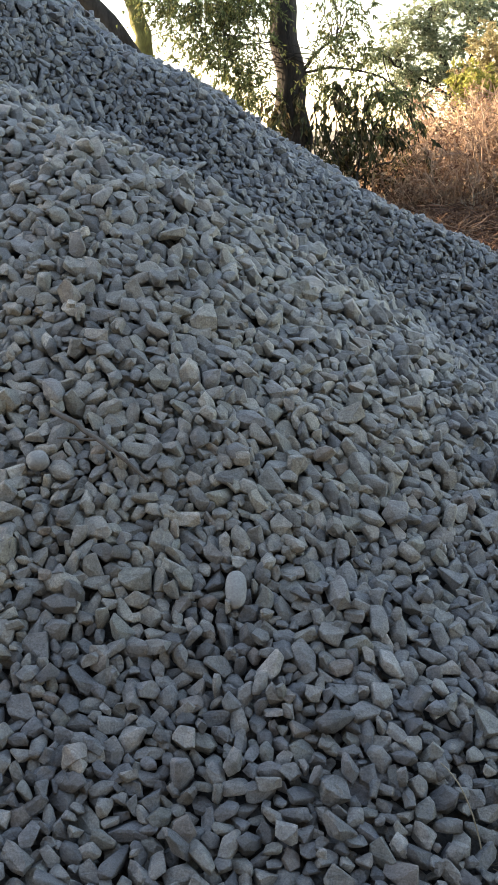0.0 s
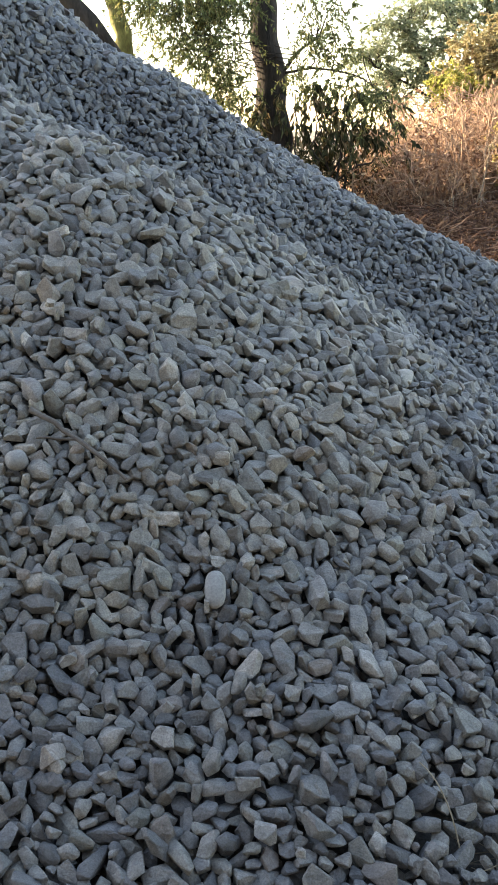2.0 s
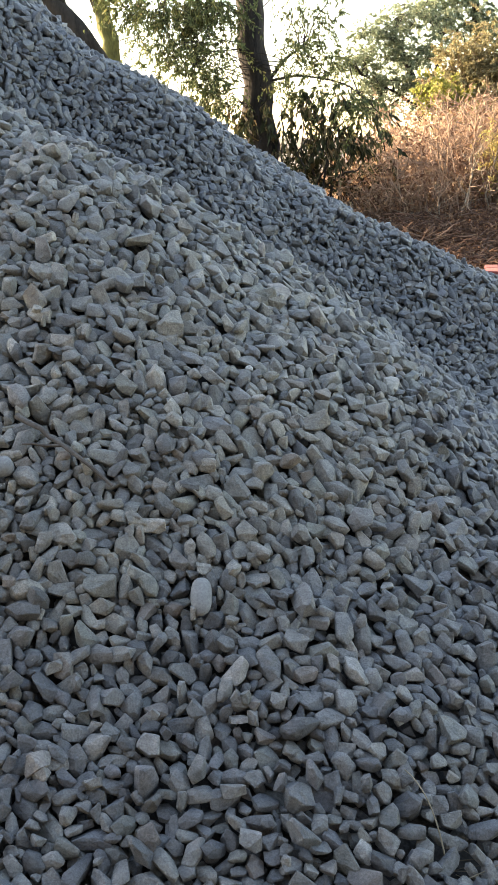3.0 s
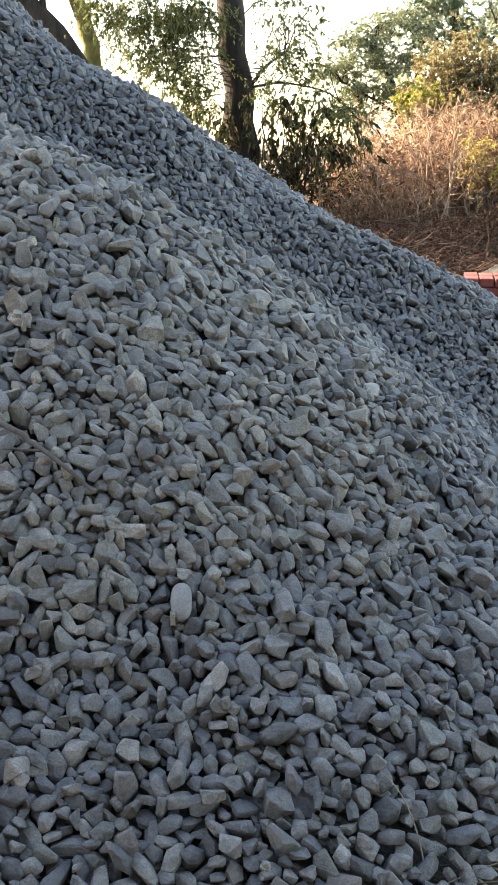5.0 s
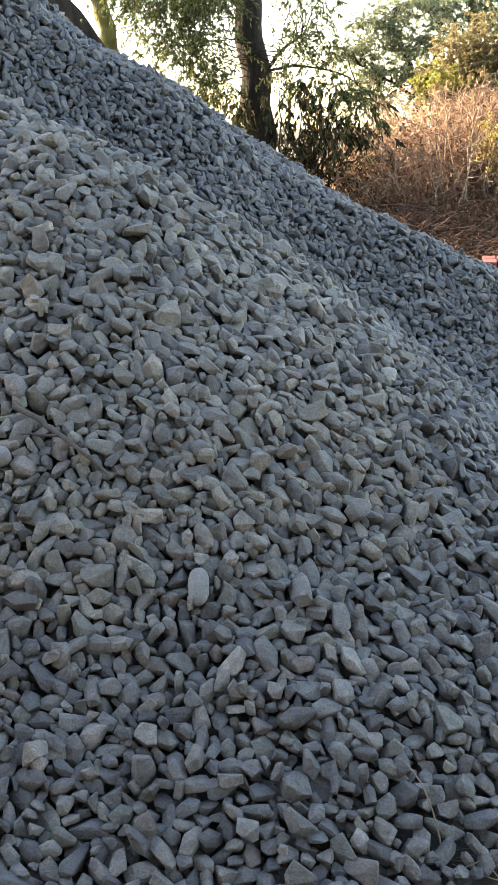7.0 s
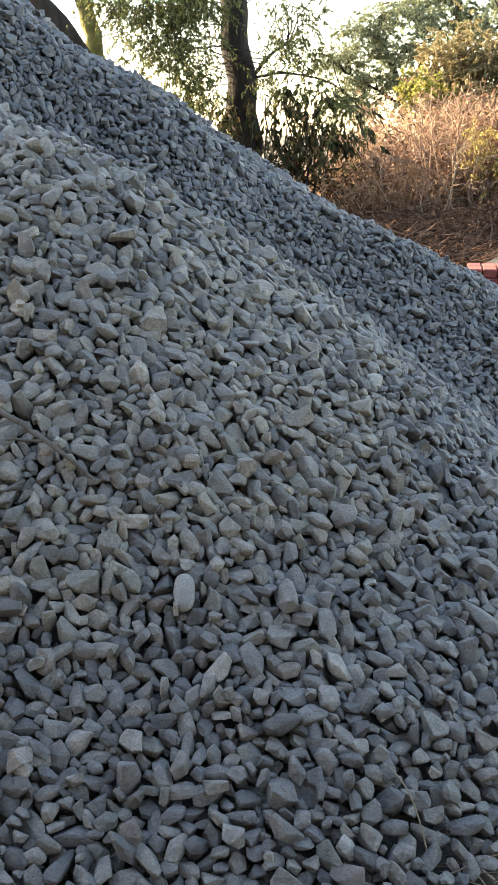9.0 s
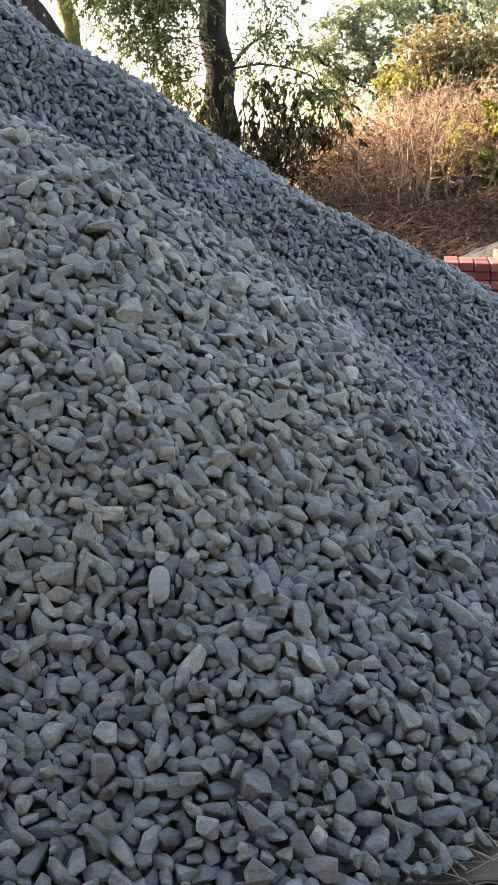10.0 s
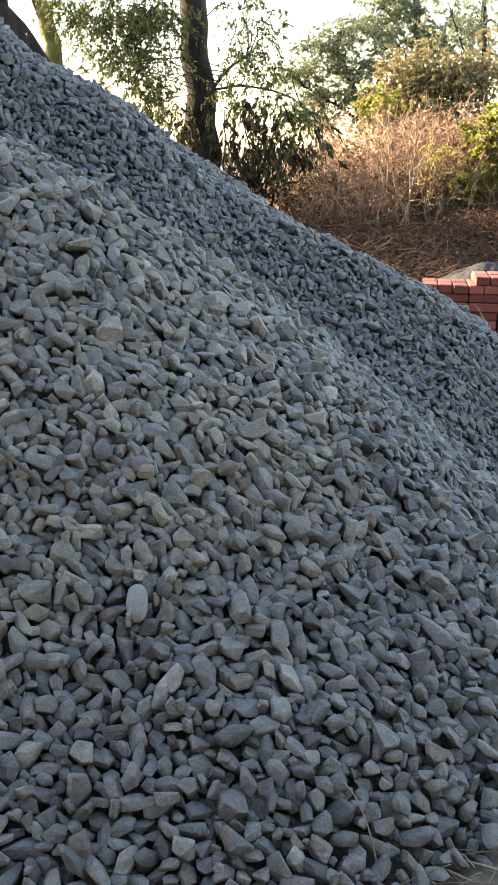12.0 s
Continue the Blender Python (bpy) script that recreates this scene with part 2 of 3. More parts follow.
# ---------- ground ----------
def ground_height(x, y):
    """Flat round the heap, rising to a low bank behind it."""
    s = np.clip((y - 9.4) / 2.4, 0, 1)
    t = np.clip((y - 11.5) / 4.0, 0, 1)
    e = np.clip((x - 1.6) / 2.0, 0, 1) * np.clip((y - 10.2) / 1.5, 0, 1) * np.clip((22 - y) / 6, 0, 1)
    far = np.clip((60 - np.hypot(x, y)) / 30, 0, 1)
    return (0.42 * s * s * (3 - 2 * s) + 0.35 * t + 0.35 * e * e * (3 - 2 * e)) * far + (0.012 * np.sin(3.1 * x + 1.0) * np.sin(2.3 * y) + 0.03 * np.sin(0.9 * x) * np.sin(0.7 * y + 1)) * far - 0.01


def axis_steps(lo, hi, step, reach):
    inner = np.arange(lo, hi + 1e-6, step)
    out, d = [], step
    x = hi
    while x < reach:
        d *= 1.35
        x += d
        out.append(x)
    left, d, x = [], step, lo
    while x > -reach:
        d *= 1.35
        x -= d
        left.append(x)
    return np.concatenate([left[::-1], inner, out])


def build_ground():
    gx, gy = axis_steps(-4, 6, 0.08, 900), axis_steps(-1, 16, 0.08, 900)
    X, Y = np.meshgrid(gx, gy)
    Z = ground_height(X, Y) + rng.normal(size=X.shape) * 0.006
    v = np.stack([X, Y, Z], -1).reshape(-1, 3)
    w = len(gx)
    i = (np.arange(len(gy) - 1)[:, None] * w + np.arange(w - 1)[None]).ravel()
    me = mesh_of("ground", v, np.stack([i, i + 1, i + w + 1, i + w], 1), SOIL)
    tagged(new("ground", me), "dry brown soil with straw, rising to a low bank", "ground", "", "structure")


build_ground()


def build_blocker(name, size, at):
    """An unseen dark slab, added to cut low sky light on the open side."""
    bm = bmesh.new()
    bmesh.ops.create_cube(bm, size=1.0)
    bmesh.ops.scale(bm, vec=size, verts=bm.verts[:])
    bmesh.ops.bevel(bm, geom=bm.edges[:], offset=0.02, segments=1, affect="EDGES")
    me = bpy.data.meshes.new(name)
    bm.to_mesh(me)
    bm.free()
    me.materials.append(BLOCKER)
    ob = tagged(new(name, me), "unseen dark slab added behind the viewpoint to block low sky light", "wall", "", "structure")
    ob.location = at


build_blocker("sky_blocker_south", (44, 0.3, 7.0), (0, -4.0, 3.4))


# ---------- the gravel heap ----------
def heap_height(x, y):
    """A low lobe in front and a taller cone behind it, both at the stones' own slope."""
    ax, ay, bx, by = -0.726, 3.80, -2.0, 4.2
    t = np.clip(((x - ax) * (bx - ax) + (y - ay) * (by - ay)) / ((bx - ax) ** 2 + (by - ay) ** 2), 0, 1)
    d = np.hypot(x - ax - t * (bx - ax), y - ay - t * (by - ay))
    lobe = 1.483 + 0.6 * t - 0.83 * (np.sqrt(d * d + 0.16) - 0.40) - 0.022 * np.cos(4.2 * (x + 0.15))
    d = np.hypot(x + 2.87, y - 5.472)
    cone = 2.956 - 0.566 * (np.sqrt(d * d + 0.035) - 0.188) - 0.035 * np.cos(4.2 * (x - 0.35)) - 0.045 + 0.34 * np.exp(-((x + 1.5) / 0.45) ** 2)
    cone = cone - 0.75 * np.maximum(0, 5.1 - y)
    wave = 0.012 * np.sin(5.6 * x + 3.3 * y) + 0.012 * np.sin(6.7 * y - 4.9 * x + 1)
    # loose stones fill the crease between the two on its lower side
    fill = 0.07 * np.clip((x + 0.6) / 0.5, 0, 1) * np.exp(-((lobe - cone) / 0.16) ** 2)
    return np.maximum(lobe, cone) + fill + wave


gravel_heap = tagged(new("gravel_heap"), "tall heap of crushed grey stone dumped on the ground", "gravel heap")


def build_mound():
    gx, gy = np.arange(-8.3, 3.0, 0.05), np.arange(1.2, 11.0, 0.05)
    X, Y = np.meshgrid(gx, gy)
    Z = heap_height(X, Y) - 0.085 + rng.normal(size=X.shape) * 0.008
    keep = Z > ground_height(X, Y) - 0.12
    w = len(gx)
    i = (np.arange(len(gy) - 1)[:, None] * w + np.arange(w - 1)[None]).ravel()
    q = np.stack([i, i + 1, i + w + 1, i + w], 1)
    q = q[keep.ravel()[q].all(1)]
    part("core", mesh_of("core", np.stack([X, Y, Z], -1).reshape(-1, 3), q, MOUND), gravel_heap, "packed gravel under the loose stones, darkened like shaded gaps")


build_mound()


def stone_shape(seed, cuts, worn):
    """A block of rock cut by chance planes, with chipped edges, in a box from -1 to 1. Gives corners and triangles."""
    r = random.Random(seed)
    bm = bmesh.new()
    bmesh.ops.create_cube(bm, size=2.0)
    for _ in range(cuts):
        n = Vector((r.gauss(0, 1), r.gauss(0, 1), r.gauss(0, 1))).normalized()
        at = n * r.uniform(0.62, 0.98)
        res = bmesh.ops.bisect_plane(bm, geom=bm.verts[:] + bm.edges[:] + bm.faces[:], plane_co=at, plane_no=n, clear_outer=True)
        edges = [e for e in res["geom_cut"] if isinstance(e, bmesh.types.BMEdge)]
        if len(edges) > 2:
            bmesh.ops.contextual_create(bm, geom=edges)
    bmesh.ops.remove_doubles(bm, verts=bm.verts[:], dist=0.12 if worn else 0.2)
    hull = bmesh.ops.convex_hull(bm, input=bm.verts[:])
    junk = [e for e in hull["geom_interior"] + hull["geom_unused"] if e.is_valid and isinstance(e, bmesh.types.BMVert)]
    bmesh.ops.delete(bm, geom=junk, context="VERTS")
    bmesh.ops.dissolve_limit(bm, angle_limit=radians(9), verts=bm.verts[:], edges=bm.edges[:])
    if worn:
        bmesh.ops.bevel(bm, geom=bm.edges[:], offset=r.uniform(0.06, 0.13), segments=1, profile=0.6, affect="EDGES", clamp_overlap=True)
        for v in bm.verts:
            v.co += Vector((r.gauss(0, 1), r.gauss(0, 1), r.gauss(0, 1))) * 0.012
        bmesh.ops.delete(bm, geom=bm.edges[:], context="EDGES_FACES")
        hull = bmesh.ops.convex_hull(bm, input=bm.verts[:])
        junk = {e for e in hull["geom_interior"] + hull["geom_unused"] if e.is_valid and isinstance(e, bmesh.types.BMVert)}
        bmesh.ops.delete(bm, geom=list(junk), context="VERTS")
    bmesh.ops.triangulate(bm, faces=bm.faces[:])
    bmesh.ops.recalc_face_normals(bm, faces=bm.faces[:])
    bm.verts.index_update()
    v = np.array([q.co[:] for q in bm.verts])
    f = np.array([[q.index for q in t.verts] for t in bm.faces])
    bm.free()
    v -= (v.max(0) + v.min(0)) / 2
    return v / np.abs(v).max(0), f


NEAR_SHAPES = [stone_shape(100 + i, 7 + i % 7, True) for i in range(70)]
FAR_SHAPES = [stone_shape(300 + i, 6 + i % 5, False) for i in range(32)]


def foot_line(x):
    """Where the loose stones end and bare soil begins."""
    return np.where(x > 0.44, 2.03 + 0.40 * (x - 0.44) + 0.02 * np.sin(25 * x), 0.0)


def bed_height(x, y):
    return np.maximum(heap_height(x, y), ground_height(x, y))


def bed_normal(x, y, e=0.03):
    n = np.stack([bed_height(x - e, y) - bed_height(x + e, y), bed_height(x, y - e) - bed_height(x, y + e), np.full(np.shape(x), 2 * e)], -1)
    return unit(n)


def open_side(x, y, margin=0.0):
    """The stretch of the heap that faces the open side."""
    return (np.abs(x) < 0.27 * y + 0.25 + margin) & (heap_height(x, y) > 0.0) & (y > foot_line(x)) & (y > 1.6) & (y < 6.3)


def stone_size(x, y):
    """Half a stone's usual width: coarse in the front load, finer in the old cone behind."""
    front = np.clip((4.35 - y) / 0.3, 0, 1)
    return 0.0142 + 0.0029 * front


def scatter(count):
    x, y = np.empty(0), np.empty(0)
    while len(x) < count:
        px, py = rng.uniform(-2.2, 2.2, 8000), rng.uniform(1.6, 6.3, 8000)
        n = bed_normal(px, py)
        # as many to each square metre of slope, and more where stones are finer
        ok = open_side(px, py) & (rng.uniform(0, 1, 8000) < np.minimum(1, 0.55 / n[:, 2]) * (0.0142 / stone_size(px, py)) ** 2)
        x, y = np.append(x, px[ok]), np.append(y, py[ok])
    return x[:count], y[:count]


def nestle(x, y, r, rounds):
    """Pushes stones that overlap apart along the slope until they lie side by side."""
    cell, most = 0.06, 14
    for _ in range(rounds):
        z = bed_height(x, y)
        p = np.stack([x, y, z], 1)
        cx, cy = ((x + 2.6) / cell).astype(int), ((y - 1.2) / cell).astype(int)
        w = 92
        key = cy * w + cx
        order = np.argsort(key, kind="stable")
        ks = key[order]
        first = np.searchsorted(ks, ks)
        rank = np.arange(len(ks)) - first
        table = np.full(((w + 2) * (w + 2), most), -1)
        fits = rank < most
        table[ks[fits], rank[fits]] = order[fits]
        push = np.zeros((len(x), 3))
        for dy in (-1, 0, 1):
            for dx in (-1, 0, 1):
                j = table[np.clip(key + dy * w + dx, 0, len(table) - 1)]
                d = p[:, None] - p[j]
                ln = np.sqrt((d * d).sum(-1)) + 1e-6
                over = np.where((j >= 0) & (j != np.arange(len(x))[:, None]), np.maximum(0, r[:, None] + r[j] - ln), 0)
                push += (d / ln[..., None] * over[..., None]).sum(1)
        step = np.clip(push * 0.42, -0.012, 0.012)
        nx, ny = x + step[:, 0], y + step[:, 1]
        ok = open_side(nx, ny, 0.03)
        x, y = np.where(ok, nx, x), np.where(ok, ny, y)
    return x, y


def turn_matrices(normal, spin, tilt):
    """Lies flat on a slope with that normal, turned by spin and tilted a little."""
    n = unit(normal + tilt)
    a = unit(np.cross(n, np.stack([np.cos(spin), np.sin(spin), np.zeros(len(spin))], 1)))
    return np.stack([a, np.cross(n, a), n], -1)


def layer(count, cover, lift, uneven, lean, rounds):
    """One layer of stones: places, half sizes and turns."""
    x, y = scatter(count)
    r = stone_size(x, y) * np.clip(rng.lognormal(0, 0.27, count), 0.5, 1.75)
    if rounds:
        x, y = nestle(x, y, r, rounds)
    n = bed_normal(x, y)
    lumps = 0.010 * np.sin(31 * x + 9 * np.sin(5 * y)) * np.sin(27 * y + 4 * np.sin(7 * x))
    up = lift * stone_size(x, y) + uneven * r * rng.normal(size=count) + 0.25 * (r - stone_size(x, y)) + lumps
    p = np.stack([x, y, bed_height(x, y)], 1) + n * up[:, None]
    long = np.sqrt(rng.uniform(1.0, 1.9, count))
    half = np.stack([r * cover * long, r * cover / long, r * cover * rng.uniform(0.42, 0.85, count)], 1)
    # most stones came to rest with their long side across the slope
    spin = np.where(rng.uniform(size=count) < 0.6, math.pi / 2 + rng.normal(size=count) * 0.5, rng.uniform(0, 2 * math.pi, count))
    return p, half, turn_matrices(n, spin, rng.normal(size=(count, 3)) * lean)


# half length, half width, half height, and where they lie: pebbles and slabs that stand out by size
PEBBLES = [(-0.156, 2.387, 0.050, 0.025, 0.02, 0.0), (-0.626, 2.563, 0.028, 0.026, 0.022, -1.17)]


# large stones that stand out: place, half sizes, turn, shape, label
BIG_STONES = [(-0.380, 2.619, 0.056, 0.020, 0.012, 1.5, 3, "long dark slab among smaller grey stones"),
              (-0.272, 3.045, 0.036, 0.034, 0.022, 0.4, 8, "broad pale angular stone on the heap"),
              (-0.417, 3.138, 0.044, 0.022, 0.016, 1.6, 14, "flat pale warm-grey stone on the heap"),
              (0.167, 2.398, 0.040, 0.022, 0.012, 0.1, 21, "pointed flat grey stone on the heap"),
              (0.562, 2.587, 0.066, 0.022, 0.014, 0.9, 30, "long grey slab lying down the slope"),
              (0.030, 3.468, 0.050, 0.030, 0.020, 0.3, 37, "large grey block near the crest")]


def pebble_mesh():
    bm = bmesh.new()
    bmesh.ops.create_icosphere(bm, subdivisions=3, radius=1.0)
    for v in bm.verts:
        v.co *= 0.97 + 0.10 * noise.noise(v.co * 1.3)
        v.co = Vector([math.copysign(abs(q) ** 0.85, q) for q in v.co])
    me = bpy.data.meshes.new("pebble")
    bm.to_mesh(me)
    bm.free()
    for p in me.polygons:
        p.use_smooth = True
    me.materials.append(PALE)
    return me


def build_stones():
    xs, ys = np.meshgrid(np.arange(-2.2, 2.2, 0.02), np.arange(1.6, 6.3, 0.02))
    seen = open_side(xs, ys)
    area = (0.0004 / bed_normal(xs[seen], ys[seen])[:, 2])
    room = float((area / (math.pi * stone_size(xs[seen], ys[seen]) ** 2 * 1.15)).sum())
    under = layer(int(room * 0.55), 1.0, -2.2, 0.25, 0.5, 12)
    top = layer(int(room * 0.94), 1.01, 0.15, 0.36, 0.38, 60)
    loose = layer(int(room * 0.09), 0.95, 1.05, 0.15, 0.5, 20)
    places, halves, turns = (np.concatenate(q) for q in zip(under, top, loose))
    outer = np.arange(len(places)) >= len(under[0])
    # room for the pebbles
    for x, y in [q[:2] for q in PEBBLES + BIG_STONES]:
        outer_near = np.hypot(places[:, 0] - x, places[:, 1] - y) < 0.03
        halves[outer_near & outer] *= 0.5
    shared = [mesh_of("stone", v, f, STONE, k % 3 == 0) for k, (v, f) in enumerate(NEAR_SHAPES)]
    order = np.argsort(places[:, 1])
    single = set(order[outer[order]][:300].tolist())
    near, far = Geo(), Geo()
    for k in order:
        p, h, R = places[k], halves[k], turns[k]
        i = int(k) * 7 % len(NEAR_SHAPES)
        if int(k) in single:
            ob = part("stone", shared[i], gravel_heap)
            ob.matrix_local = Matrix.Translation(p) @ Matrix(R.tolist()).to_4x4() @ Matrix.Diagonal((*h, 1))
            continue
        g = near if p[1] < 4.2 else far
        v, f = NEAR_SHAPES[i] if outer[k] else FAR_SHAPES[int(k) % len(FAR_SHAPES)]
        g.add((v * h) @ R.T + p, f, outer[k] and i % 3 == 0)
    pebble = pebble_mesh()
    for x, y, a, b, c, spin in PEBBLES:
        n = bed_normal(np.array([x]), np.array([y]))
        R = turn_matrices(n, np.array([spin]), np.zeros((1, 3)))[0]
        ob = part("pebble", pebble, gravel_heap, "pale grey water-worn pebble")
        ob.matrix_local = Matrix.Translation(Vector((x, y, float(bed_height(x, y)))) + Vector(n[0]) * 0.024) @ Matrix(R.tolist()).to_4x4() @ Matrix.Diagonal((a, b, c, 1))
    for x, y, a, b, c, spin, shape, label in BIG_STONES:
        n = bed_normal(np.array([x]), np.array([y]))
        R = turn_matrices(n, np.array([spin]), np.array([[0.0, -0.15, 0.0]]))[0]
        ob = part("stone", shared[shape], gravel_heap, label)
        ob.matrix_local = Matrix.Translation(Vector((x, y, float(bed_height(x, y)))) + Vector(n[0]) * 0.022) @ Matrix(R.tolist()).to_4x4() @ Matrix.Diagonal((a, b, c, 1))
    # the heap's other sides
    rest = Geo()
    n = 34000
    x, y = rng.uniform(-8.2, 2.6, n), rng.uniform(1.3, 10.8, n)
    z = heap_height(x, y)
    ok = (z > 0.015) & ((np.abs(x) > 0.27 * y + 0.22) | (y > 6.25)) & (y > foot_line(x))
    for px, py, pz in zip(x[ok], y[ok], z[ok]):
        v, f = FAR_SHAPES[rng.integers(len(FAR_SHAPES))]
        s = rng.uniform(0.02, 0.036)
        R = np.linalg.qr(rng.normal(size=(3, 3)))[0]
        rest.add((v * (s * 1.3, s, s * 0.7)) @ R.T + (px, py, pz + rng.uniform(-0.01, 0.02)), f if np.linalg.det(R) > 0 else f[:, ::-1])
    part("gravel", rest.mesh("gravel", STONES, False), gravel_heap, "loose angular grey stones on the other sides", "stuff")
    part("gravel", near.mesh("gravel", STONES), gravel_heap, "loose angular grey stones", "stuff")
    part("gravel", far.mesh("gravel", STONES), gravel_heap, "loose angular grey stones further up", "stuff")


# ---------- brick stack ----------
def brick_mesh(seed):
    r = random.Random(seed)
    bm = bmesh.new()
    bmesh.ops.create_cube(bm, size=1.0)
    bmesh.ops.scale(bm, vec=(0.110, 0.229, 0.066), verts=bm.verts[:])
    bmesh.ops.bevel(bm, geom=bm.edges[:], offset=0.007, segments=1, affect="EDGES")
    for v in bm.verts:
        v.co += Vector((r.uniform(-1, 1), r.uniform(-1, 1), r.uniform(-1, 1))) * 0.002
    me = bpy.data.meshes.new("brick")
    bm.to_mesh(me)
    bm.free()
    me.materials.append(BRICK)
    return me


def build_bricks():
    stack = tagged(new("brick_stack"), "loose stack of red fired bricks on the soil", "brick stack")
    stack.matrix_world = pose(1.69, 8.80, 0.0, 0, 0, -9)
    meshes = [brick_mesh(i) for i in range(6)]
    r = random.Random(4)

    def lay(x, y, z, turned):
        ob = part("brick", r.choice(meshes), stack)
        ob.matrix_local = pose(x + r.uniform(-0.004, 0.004), y + r.uniform(-0.012, 0.012), z, 0, 0, (90 if turned else 0) + r.uniform(-2, 2))

    for course in range(8):
        z = 0.033 + course * 0.0685
        x = 0.0 if course < 7 else 0.40
        k = 0
        while x < 1.55:
            stretch = (course % 2 == 1 and k in (1, 2, 6)) or (course % 2 == 0 and course < 6 and k in (3, 7))
            if stretch:
                for row in range(4):
                    lay(x + 0.117, 0.056 + row * 0.116, z, True)
                x += 0.236
            else:
                for row in range(2):
                    lay(x + 0.057, 0.116 + row * 0.234, z, False)
                x += 0.117
            k += 1


# ---------- woody plants ----------
def limb(p0, p1, sag=0.0, n=8, wobble=0.03):
    t = np.linspace(0, 1, n)[:, None]
    p0, p1 = np.array(p0, float), np.array(p1, float)
    ln = np.linalg.norm(p1 - p0)
    return p0 + (p1 - p0) * t + np.array([0, 0, 1]) * sag * 4 * t * (1 - t) + rng.normal(size=(n, 3)) * wobble * ln * np.sin(math.pi * t)


def ball(n, centre, radii, hollow=0.0):
    p = unit(rng.normal(size=(n, 3))) * (rng.uniform(hollow ** 3, 1, n) ** (1 / 3))[:, None]
    return np.array(centre) + p * np.array(radii)


def foliage(wood, green, joints, blobs, leaf, width, pairs, reach, droop, twig=0.003, clumps=6, spread=0.5):
    """Clumps of sprays in the given blobs (centre, radii, sprays), each clump on a thin branch from the nearest joint."""
    joints = np.asarray(joints, float)
    for centre, radii, count in blobs:
        hubs = ball(max(2, min(clumps, count // 8)), centre, np.array(radii) * 0.85)
        for hub in hubs:
            j = joints[np.argmin(np.linalg.norm(joints - hub, axis=1) + rng.uniform(0, 0.4, len(joints)))]
            path = limb(j, hub, 0.06, 6, 0.05)
            tube(wood, path, np.linspace(twig * 2.6, twig * 1.1, 6), 4)
            m = max(1, count // len(hubs))
            at = hub + rng.normal(size=(m, 3)) * np.array(radii) * 0.30
            sprays(wood, green, at, unit(rng.normal(size=(m, 3)) * (1, 1, 0.6)), reach, droop, leaf, width, pairs, twig, spread)


def tree(label, trunk_paths, bark, blobs, leaf_mat, leaf, width, pairs, reach, droop, name="tree", clumps=6, category="tree", twig=0.003, spread=0.5):
    """trunk_paths: (points, radius at the foot, radius at the end) for the trunk and each limb."""
    root = tagged(new(name), label, category)
    joints = []
    for k, (pts, r0, r1) in enumerate(trunk_paths):
        pts = np.array(pts, float)
        n = 14
        s = np.linspace(0, len(pts) - 1, n)
        p = np.stack([np.interp(s, np.arange(len(pts)), pts[:, q]) for q in range(3)], 1)
        p[1:-1] = (p[:-2] + 2 * p[1:-1] + p[2:]) / 4
        p[1:-1] += rng.normal(size=(n - 2, 3)) * r0 * 0.12
        g = Geo()
        rad = np.linspace(r0, r1, n)
        if k == 0:
            rad[0] *= 1.5
            rad[1] *= 1.15
        tube(g, p, rad, 12 if r0 > 0.05 else 6, 0.07)
        part("trunk" if k == 0 else "limb", g.mesh("trunk" if k == 0 else "limb", bark), root)
        joints += list(p[3:] if k == 0 else p[2:])
    wood, green = Geo(), Geo()
    foliage(wood, green, joints, blobs, leaf, width, pairs, reach, droop, twig, clumps, spread)
    part("branchwork", wood.mesh("branchwork", bark), root, "", "stuff")
    part("crown", green.mesh("crown", leaf_mat, False), root, "", "stuff")
    return root


